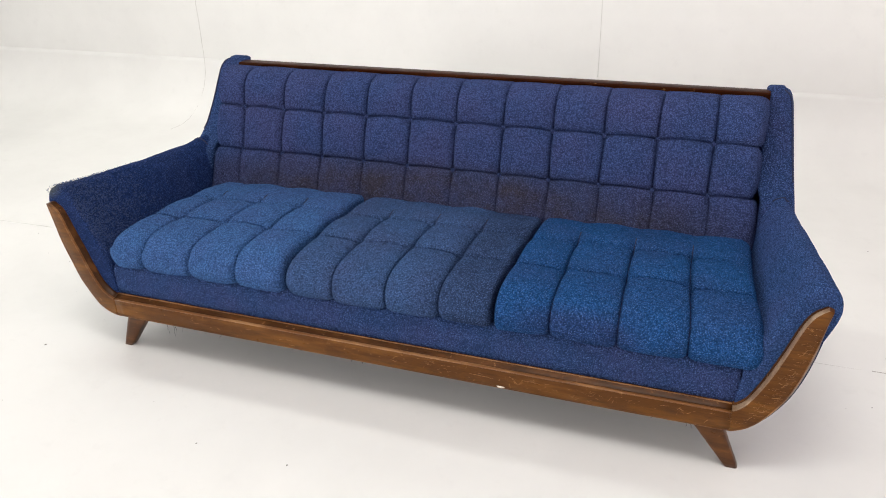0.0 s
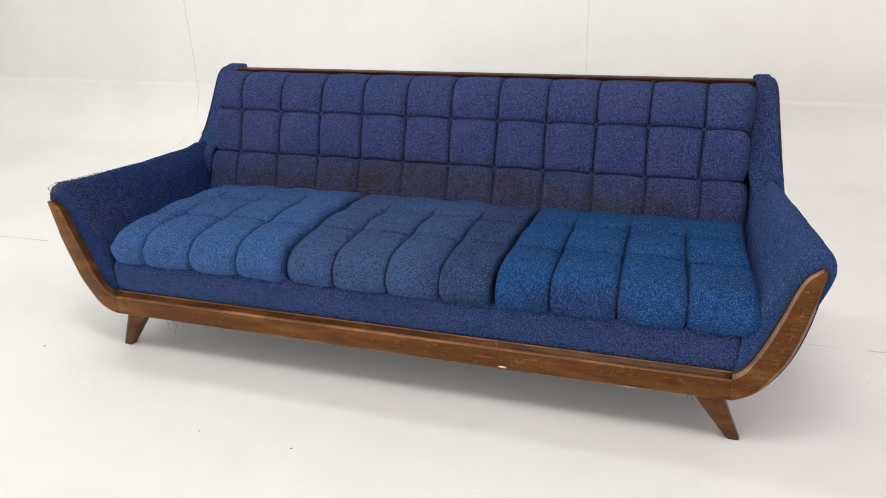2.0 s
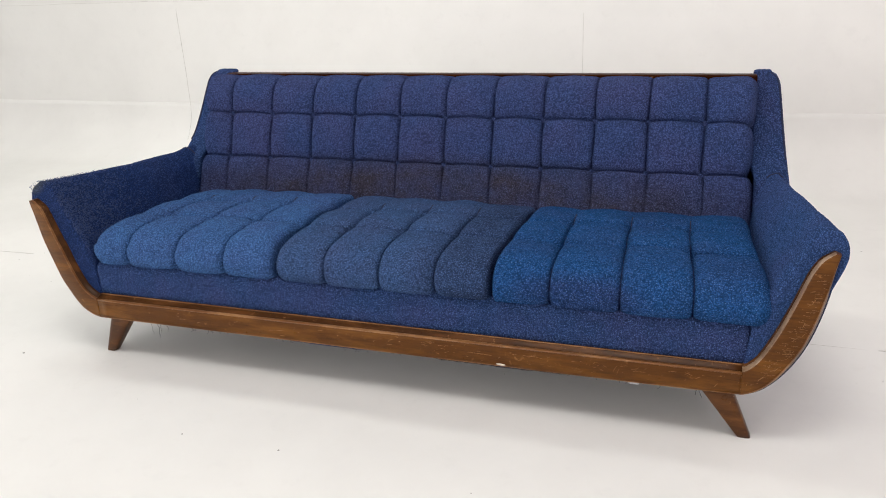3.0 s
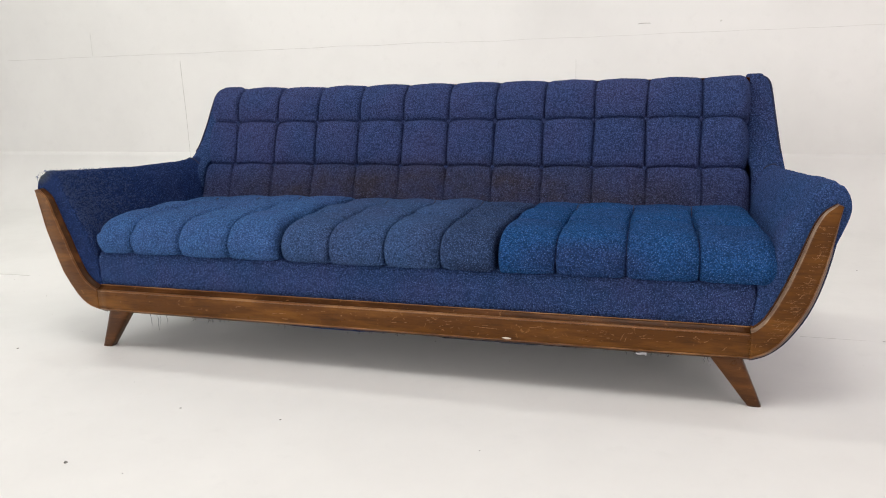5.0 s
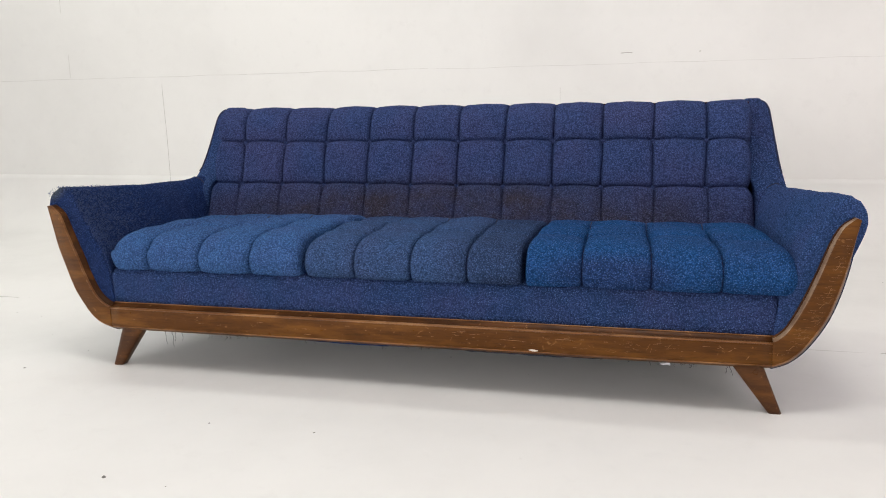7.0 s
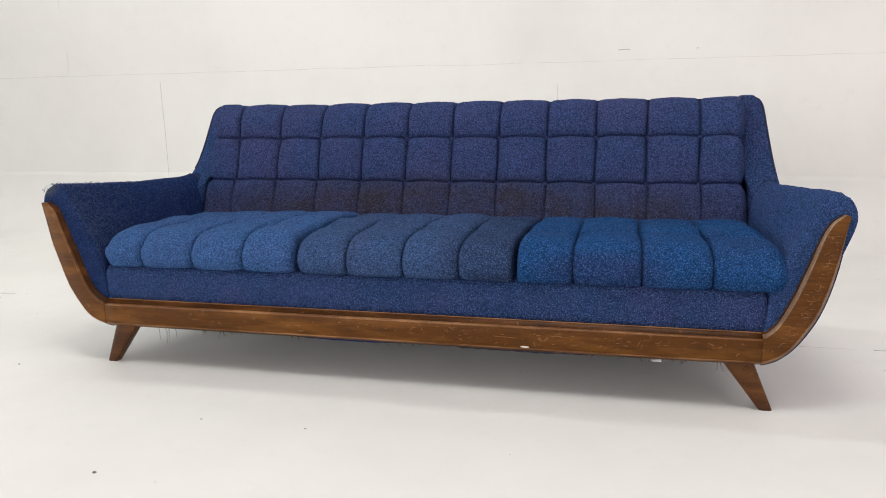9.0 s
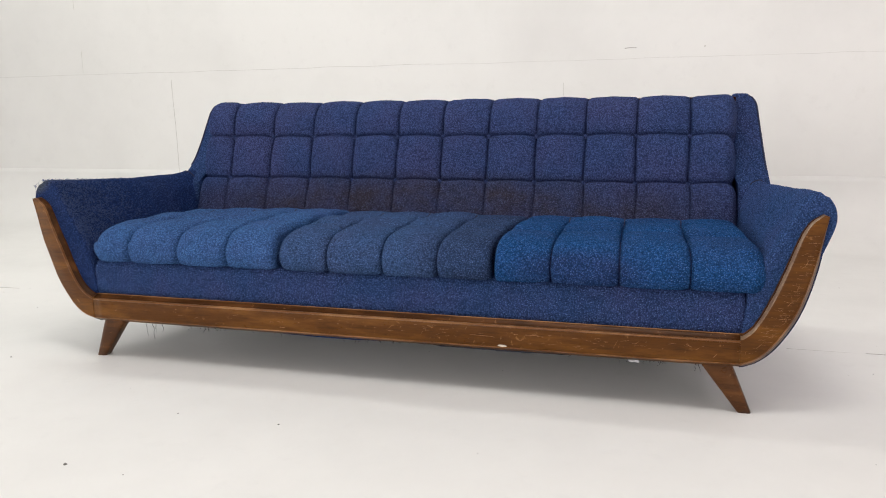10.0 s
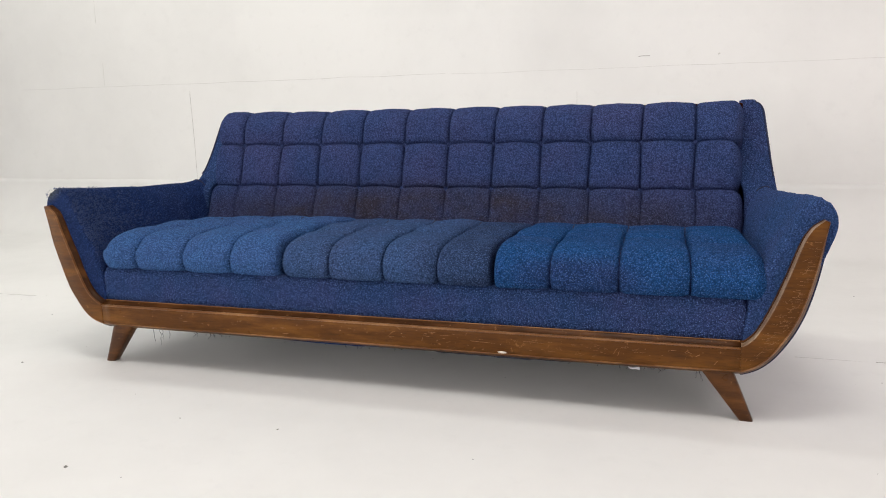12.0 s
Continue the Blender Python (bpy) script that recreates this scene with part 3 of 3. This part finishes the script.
# Seat cushions
def seat_cushion(x0, x1, flare0, flare1, cuts, material, label, seed, back0=0.0, back1=0.0, dip=0.0, rounds=(0.02, 0.02), raised=0.0):
    """A loose tufted cushion: x0..x1 at the middle of its depth; cuts: seams across the width."""
    base, top, depth, front = 0.321, 0.413 + raised, 0.640, 0.012
    line = spline([(0.30, base), (0.12, base - 0.001), (0.055, base), (front + 0.012, base + 0.008), (front - 0.002, base + 0.028), (front - 0.001, base + 0.046), (front + 0.011, top - 0.028), (0.054, top - 0.013), (0.12, top - 0.006), (0.19, top - 0.003), (0.28, top - 0.001), (0.378, top - 0.003), (0.48, top - 0.009), (0.575, top - 0.024), (depth - 0.012, top - 0.050), (depth, base + 0.05), (depth - 0.015, base + 0.01), (0.50, base)], 400)
    fine = np.r_[0, np.cumsum(np.linalg.norm(np.diff(line, axis=0), axis=1))]
    upper = line[:, 1] > top - 0.03
    row_at = [float(fine[int(np.argmin(np.where(upper, abs(line[:, 0] - y), 9)))]) for y in (0.196, 0.384)]
    near = (0, 0.0014, 0.003, 0.005, 0.008, 0.0125, 0.018, 0.025)
    run = np.array(sorted({round(float(v), 5) for v in np.linspace(0, fine[-1], 150)} | {round(a + e * d, 5) for a in row_at for d in near for e in (-1, 1)}))
    slope = np.stack([np.gradient(line[:, k], fine) for k in (0, 1)], 1)
    slope /= np.linalg.norm(slope, axis=1)[:, None]
    under = fine[int(np.argmin(abs(line[:80, 0] - (front + 0.012))))]
    steps = (0.0, 0.0014, 0.003, 0.005, 0.008, 0.0125, 0.018, 0.025, 0.033)
    grid_u = {round(float(v), 5) for v in np.linspace(0, 1, 70)} | {round(c + e * d / (x1 - x0), 5) for c in cuts for d in steps for e in (-1, 1)}
    grid_u = sorted(grid_u | {v for k in (0.001, 0.003, 0.007, 0.014, 0.022, 0.03) for v in (k, 1 - k)})
    count = len(grid_u)
    stops = (0.0, *cuts, 1.0)
    rings = []
    for r0 in run:
        ring = []
        flat = min(abs(r0 - a) for a in row_at)
        on_top = 1.0 if r0 > under else max(0.0, 1 - (under - r0) / 0.03)
        far = 1.0 if r0 < row_at[1] else max(0.0, 1 - (r0 - row_at[1]) / 0.07)
        for u in grid_u:
            cell = max(k for k in range(4) if stops[k] <= u + 1e-9)
            f = (u - stops[cell]) / (stops[cell + 1] - stops[cell])
            rise = arch(f, 0.013) if 0 < cell < 3 else 0.006 * math.sin(math.pi * f)
            r = r0 + (rise + 0.003 * noise.noise(Vector((u * 5, r0 * 6, seed)))) * max(math.exp(-(((r0 - a) / 0.06) ** 2)) for a in row_at)
            y, z, ty, tz = (float(np.interp(r, fine, q)) for q in (line[:, 0], line[:, 1], slope[:, 0], slope[:, 1]))
            ny, nz = -tz, ty
            ahead, behind = max(0.0, 1 - y / 0.30), max(0.0, (y - 0.30) / 0.34)
            left, right = x0 - flare0 * ahead + back0 * behind, x1 + flare1 * ahead - back1 * behind
            e = 1 - (2 * u - 1) ** 2
            x = left + (right - left) * u
            end = min(x - left, right - x)
            dx = min(abs(u - c) for c in cuts) * (right - left)
            knob = math.hypot(dx, flat)
            deep = on_top * (0.012 + 0.022 * math.exp(-((knob / 0.042) ** 2)))
            across = 1 - (1 - roll_over(dx, 0.026)) * far
            along = 0.22 + 0.78 * roll_over(flat, 0.028)
            puff = 0.019 - (1 - across * along) * deep
            puff -= on_top * (0.008 * far * math.exp(-dx / 0.0028) + 0.009 * math.exp(-flat / 0.0026))
            puff += on_top * 0.007 * min(1.0, dx / 0.07) ** 0.8 * min(1.0, flat / 0.08) ** 0.8
            puff += 0.004 * e - dip * (1 - u) * (1 if nz > 0.3 else 0)
            puff += 0.006 * noise.noise(Vector((x * 5, y * 6, seed))) + 0.0014 * noise.noise(Vector((x * 35, (y + z) * 35, seed)))
            wide = rounds[0] if u < 0.5 else rounds[1]
            if end < wide:
                k = 1 - end / wide
                puff -= wide * 0.95 * (1 - math.sqrt(max(0.0, 1 - k * k)))
            ring.append((x, y + ny * puff, max(base - 0.003, z + nz * puff)))
        rings.append(ring)
    bm = bmesh.new()
    rows = [[bm.verts.new(p) for p in ring] for ring in rings]
    loop = rows + [rows[0]]
    for a, b in zip(loop, loop[1:]):
        for i in range(count - 1):
            bm.faces.new((a[i], a[i + 1], b[i + 1], b[i])).smooth = True
    for i in (0, count - 1):
        bm.faces.new([row[i] for row in rows])
    bmesh.ops.recalc_face_normals(bm, faces=bm.faces)
    ob = part("seat_cushion", bm, material)
    # Dark cords added in the row creases for stitching and groove shade
    for a in row_at:
        k = int(np.argmin(abs(run - a)))
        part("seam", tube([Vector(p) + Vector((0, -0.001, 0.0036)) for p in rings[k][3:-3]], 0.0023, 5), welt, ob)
    last = int(np.argmin(abs(run - row_at[1]))) + 18
    start = int(np.argmin(abs(run - under)))
    # The same along the cuts: dark cords deepen the shade of each groove
    for c in cuts:
        i = min(range(count), key=lambda q: abs(grid_u[q] - c))
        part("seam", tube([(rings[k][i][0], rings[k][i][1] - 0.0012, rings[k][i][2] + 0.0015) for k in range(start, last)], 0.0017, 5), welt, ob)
    return tagged(ob, label, "cushion", "seat cushions of the sofa")


seat_cushion(-0.970, -0.324, 0.012, 0.0, (0.232, 0.496, 0.754), fabric_left, "blue tufted boucle seat cushion lying against the worn armrest", 2.0, 0.02, 0.0, 0.013, (0.078, 0.022), 0.006)
seat_cushion(-0.316, 0.322, 0.0, 0.0, (0.250, 0.512, 0.765), fabric_middle, "greyish blue tufted boucle seat cushion with soiled top", 5.0, rounds=(0.040, 0.018))
seat_cushion(0.336, 0.985, 0.0, 0.034, (0.218, 0.480, 0.738), fabric_right, "bright blue tufted boucle seat cushion", 9.0, 0.0, 0.012, rounds=(0.020, 0.040))


# ---- marks on the studio ----
def on_sweep(x, h):
    """A place on the back wall at x; h runs up the wall, below zero out along the floor."""
    arc = COVE * math.pi / 2
    if h < 0:
        return (x, WALL_Y - COVE + h, 0.0)
    if h < arc:
        a = h / COVE
        return (x, WALL_Y - COVE + COVE * math.sin(a), COVE - COVE * math.cos(a))
    return (x, WALL_Y, COVE + h - arc)


def height(z):
    return COVE * math.pi / 2 + z - COVE


def seam(points, radius, material, parent, label, shake=0.002):
    pts = [tuple(np.array(p) + [shake * noise.noise(Vector(p) * 4.0), 0, shake * noise.noise(Vector(p) * 4.0 + Vector((9, 0, 0)))]) for p in points]
    return part("joint", tube(pts, [radius * (0.55 + 0.6 * abs(noise.noise(Vector(p) * 7.0))) for p in pts], 5), material, parent, label)


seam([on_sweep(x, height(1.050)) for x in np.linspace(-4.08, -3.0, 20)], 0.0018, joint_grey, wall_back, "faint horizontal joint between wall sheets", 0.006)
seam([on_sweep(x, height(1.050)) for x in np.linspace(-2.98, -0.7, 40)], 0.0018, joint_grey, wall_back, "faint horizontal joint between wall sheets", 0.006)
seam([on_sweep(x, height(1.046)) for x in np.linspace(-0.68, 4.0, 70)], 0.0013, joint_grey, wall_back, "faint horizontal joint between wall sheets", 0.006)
seam([on_sweep(-2.58 + 0.010 * math.sin(h * 3), h) for h in np.linspace(-0.06, height(1.0), 60)], 0.0017, joint_dark, wall_back, "thin dark crack running down the wall")
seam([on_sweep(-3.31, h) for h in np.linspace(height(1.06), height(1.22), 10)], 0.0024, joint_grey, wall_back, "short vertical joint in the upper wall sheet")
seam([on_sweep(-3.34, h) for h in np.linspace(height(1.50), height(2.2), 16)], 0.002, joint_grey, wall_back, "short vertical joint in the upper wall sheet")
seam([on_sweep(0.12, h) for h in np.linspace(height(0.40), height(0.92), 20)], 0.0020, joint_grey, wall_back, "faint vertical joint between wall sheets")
seam([on_sweep(0.47, height(1.105)), on_sweep(0.50, height(1.108)), on_sweep(0.535, height(1.106))], 0.0035, joint_dark, wall_back, "small dark scuff on the wall", 0.0)
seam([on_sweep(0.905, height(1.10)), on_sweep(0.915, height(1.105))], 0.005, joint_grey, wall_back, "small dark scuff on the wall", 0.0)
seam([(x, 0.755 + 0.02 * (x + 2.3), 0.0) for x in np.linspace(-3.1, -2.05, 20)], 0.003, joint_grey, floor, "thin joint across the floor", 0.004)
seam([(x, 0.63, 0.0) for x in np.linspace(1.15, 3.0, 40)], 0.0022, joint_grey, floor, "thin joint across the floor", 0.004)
seam([(x, 0.633, 0.0) for x in np.linspace(1.385, 1.47, 8)], 0.0042, joint_dark, floor, "dark chip along the floor joint", 0.003)


def specks():
    rng = random.Random(4)
    bm = bmesh.new()
    spots = [(-1.258, -0.073, 0.0035), (-0.497, -0.682, 0.005), (-0.05, -0.75, 0.003), (-0.10, -0.78, 0.0025)]
    spots += [(rng.uniform(-2.2, 2.0), rng.uniform(-1.1, 1.9), rng.uniform(0.001, 0.0026)) for _ in range(70)]
    for x, y, r in spots:
        n = 7
        ring = [(x + r * rng.uniform(0.6, 1.5) * math.cos(2 * math.pi * k / n), y + r * rng.uniform(0.6, 1.3) * math.sin(2 * math.pi * k / n)) for k in range(n)]
        low = [bm.verts.new((px, py, 0.0)) for px, py in ring]
        high = [bm.verts.new((x + (px - x) * 0.6, y + (py - y) * 0.6, r * 0.5)) for px, py in ring]
        bm.faces.new(high)
        for k in range(n):
            bm.faces.new((low[k], low[(k + 1) % n], high[(k + 1) % n], high[k]))
    bmesh.ops.recalc_face_normals(bm, faces=bm.faces)
    return bm


tagged(part("floor_debris", specks(), plain("grit", (0.20, 0.19, 0.18), 0.9)), "tiny dark specks of grit on the white floor", "debris", kind="stuff")


# ---- wear on the sofa ----
def strands(items, radius, sides=3):
    bm = bmesh.new()
    for pts in items:
        tube(pts, [radius * (1 - 0.6 * k / (len(pts) - 1)) for k in range(len(pts))], sides, bm)
    bmesh.ops.recalc_face_normals(bm, faces=bm.faces)
    return bm


def hanging(rng, x, y, z, length, curl):
    way = rng.uniform(-1, 1)
    return [(x + curl * way * (k / 6) ** 1.6 + 0.002 * rng.uniform(-1, 1), y + curl * 0.4 * rng.uniform(-1, 1) * k / 6, z - length * k / 6) for k in range(7)]


rng = random.Random(11)
fringe = []
for lo, hi, count, length in ((-0.70, -0.44, 20, 0.014), (-0.36, 0.10, 60, 0.010), (0.10, 0.62, 26, 0.006), (0.66, 0.80, 14, 0.012)):
    for _ in range(count):
        fringe.append(hanging(rng, rng.uniform(lo, hi), rng.uniform(0.012, 0.05), 0.124, length * rng.uniform(0.4, 1.5), 0.012))
for x, length in ((-0.80, 0.045), (-0.775, 0.055), (-0.765, 0.035), (-0.74, 0.03), (0.86, 0.022), (0.868, 0.03)):
    fringe.append(hanging(rng, x, 0.02, 0.124, length, 0.014))
tagged(part("frayed_thread", strands(fringe, 0.0008), thread_dark, sofa, "dark threads hanging from the torn lining"), kind="stuff")


def lint_pad(x0, x1, seed):
    """A ragged strip of lining sagging under the rail."""
    rings = []
    for x in np.linspace(x0, x1, 40):
        k = (x - x0) / (x1 - x0)
        sag = 0.008 * math.sin(math.pi * k) * (0.7 + 0.5 * noise.noise(Vector((x * 30, seed, 0))))
        rings.append([(x, 0.015, 0.126), (x, 0.012, 0.124 - sag), (x, 0.024, 0.122 - sag * 1.2), (x, 0.05, 0.126)])
    return loft(rings)


part("torn_lining", lint_pad(-0.36, 0.05, 1.0), fabric, sofa, "torn blue lining sagging under the rail")
part("torn_lining", lint_pad(0.05, 0.62, 6.0), dust_cloth, sofa)


def fuzz():
    """Loose fibres on the worn front and top of one armrest."""
    rng = random.Random(7)
    items = []
    sections = [arm_section(min(1.0, k / 60 / 0.75), -1) for k in range(61)]
    for _ in range(3400):
        s = abs(rng.gauss(0, 0.15))
        if s > 0.45:
            continue
        ring = sections[round(s * 60)]
        k = rng.triangular(8, 46, 26)
        a, b = ring[int(k)], ring[int(k) + 1]
        a = a + (b - a) * (k - int(k))
        t = (b - a) / max(1e-6, np.linalg.norm(b - a))
        out = np.array([-t[1], t[0]])
        y = 0.006 + 0.93 * s
        size = rng.uniform(0.002, 0.008)
        drift, sweep = rng.uniform(-1, 1), rng.uniform(-1, 1)
        pts = []
        for q in (0.0, 0.5, 1.0):
            p = a + out * size * (q - 0.45 * q * q) * 0.9 + t * size * drift * q * q
            pts.append((-p[0], y + size * sweep * q * q, p[1]))
        items.append(pts)
    return strands(items, 0.0008)


tagged(part("loose_fibre", fuzz(), thread_pale, sofa, "pale loose fibres on the worn armrest"), kind="stuff")


def dab(x, z, rx, rz, turn=0.0, y=-0.018):
    """A thin chip or scratch standing just proud of the rail's face."""
    bm = bmesh.new()
    n = 10
    c, d = math.cos(turn), math.sin(turn)
    low, high = [], []
    for k in range(n):
        a = 2 * math.pi * k / n
        u, v = rx * math.cos(a), rz * math.sin(a)
        low.append(bm.verts.new((x + u * c - v * d, y + 0.001, z + u * d + v * c)))
        high.append(bm.verts.new((x + 0.8 * (u * c - v * d), y - 0.0006, z + 0.8 * (u * d + v * c))))
    bm.faces.new(high)
    for k in range(n):
        bm.faces.new((low[k], low[(k + 1) % n], high[(k + 1) % n], high[k]))
    bmesh.ops.recalc_face_normals(bm, faces=bm.faces)
    return bm


part("chip", dab(0.360, 0.143, 0.013, 0.0032, -0.05), chip, sofa, "white chip in the varnish")
worn_mark = plain("worn_varnish", (0.36, 0.18, 0.065), 0.55)
for x, z, rx, rz, turn in ((-0.12, 0.172, 0.003, 0.003, 0), (0.07, 0.176, 0.0025, 0.003, 0), (-0.66, 0.182, 0.004, 0.0025, 0.2), (0.30, 0.168, 0.045, 0.0011, -0.03), (0.44, 0.178, 0.03, 0.001, 0.02),
                           (0.66, 0.170, 0.016, 0.0010, 1.1), (0.668, 0.163, 0.011, 0.0009, 1.25), (0.84, 0.180, 0.012, 0.0014, -0.4), (0.862, 0.173, 0.009, 0.0012, 0.5), (0.905, 0.158, 0.010, 0.0012, 0.9),
                           (1.005, 0.190, 0.012, 0.0012, 0.8), (1.03, 0.215, 0.010, 0.0014, 0.4), (1.055, 0.262, 0.014, 0.0014, 0.2), (1.068, 0.30, 0.012, 0.0012, 0.9), (1.085, 0.34, 0.010, 0.0014, 1.2), (1.10, 0.40, 0.012, 0.0012, 1.1),
                           (-0.88, 0.165, 0.006, 0.001, 0.5), (-1.02, 0.19, 0.010, 0.0012, -1.0), (-0.45, 0.178, 0.010, 0.001, 0.1), (-0.30, 0.15, 0.014, 0.001, 0.0)):
    part("scratch", dab(x, z, rx * 0.8, rz * 0.42, turn), worn_mark, sofa)


def fine_scratches():
    """Hair-thin curved scratches in the varnish, most of them at the end that gets knocked."""
    rng = random.Random(23)
    outer, inner = beyond(OUTER_RIGHT, 60), beyond(INNER_RIGHT, 60)
    items = []
    for n in range(170):
        if n < 90:
            k = int(rng.triangular(0, 56, 20))
            f = rng.triangular(0.26, 0.74, 0.30)
            p = outer[k] + (inner[k] - outer[k]) * f
            x, z = float(p[0]), float(p[1])
        else:
            x = rng.triangular(-0.9, 0.93, 0.8)
            z = rng.triangular(0.145, 0.188, 0.182)
        size, turn, bend = rng.uniform(0.002, 0.009), rng.choice((rng.uniform(-0.15, 0.15), rng.uniform(-0.5, 1.4))), rng.uniform(-0.2, 0.2)
        pts = []
        for q in np.linspace(-0.5, 0.5, 5):
            a = turn + bend * q * 2
            pts.append((x + size * q * 2 * math.cos(a), -0.0181, z + size * q * 2 * math.sin(a) * 0.7))
        items.append(pts)
    return strands(items, 0.0004)


tagged(part("scratches", fine_scratches(), worn_mark, sofa, "hair-thin pale scratches in the varnish"), kind="stuff")


def scrap():
    """A curled pale scrap of lining hanging under the rail."""
    rings = []
    for k in np.linspace(0, 1, 9):
        x, z = 0.685 + 0.034 * k, 0.1225 - 0.010 * k - 0.004 * math.sin(5 * k)
        h = 0.001 + 0.004 * k
        rings.append([(x, 0.02, z - h), (x, 0.026, z), (x, 0.02, z + h), (x, 0.0215, z)])
    return loft(rings)


part("torn_lining", scrap(), plain("pale_scrap", (0.55, 0.55, 0.58), 0.9), sofa, "curled pale scrap of torn lining")
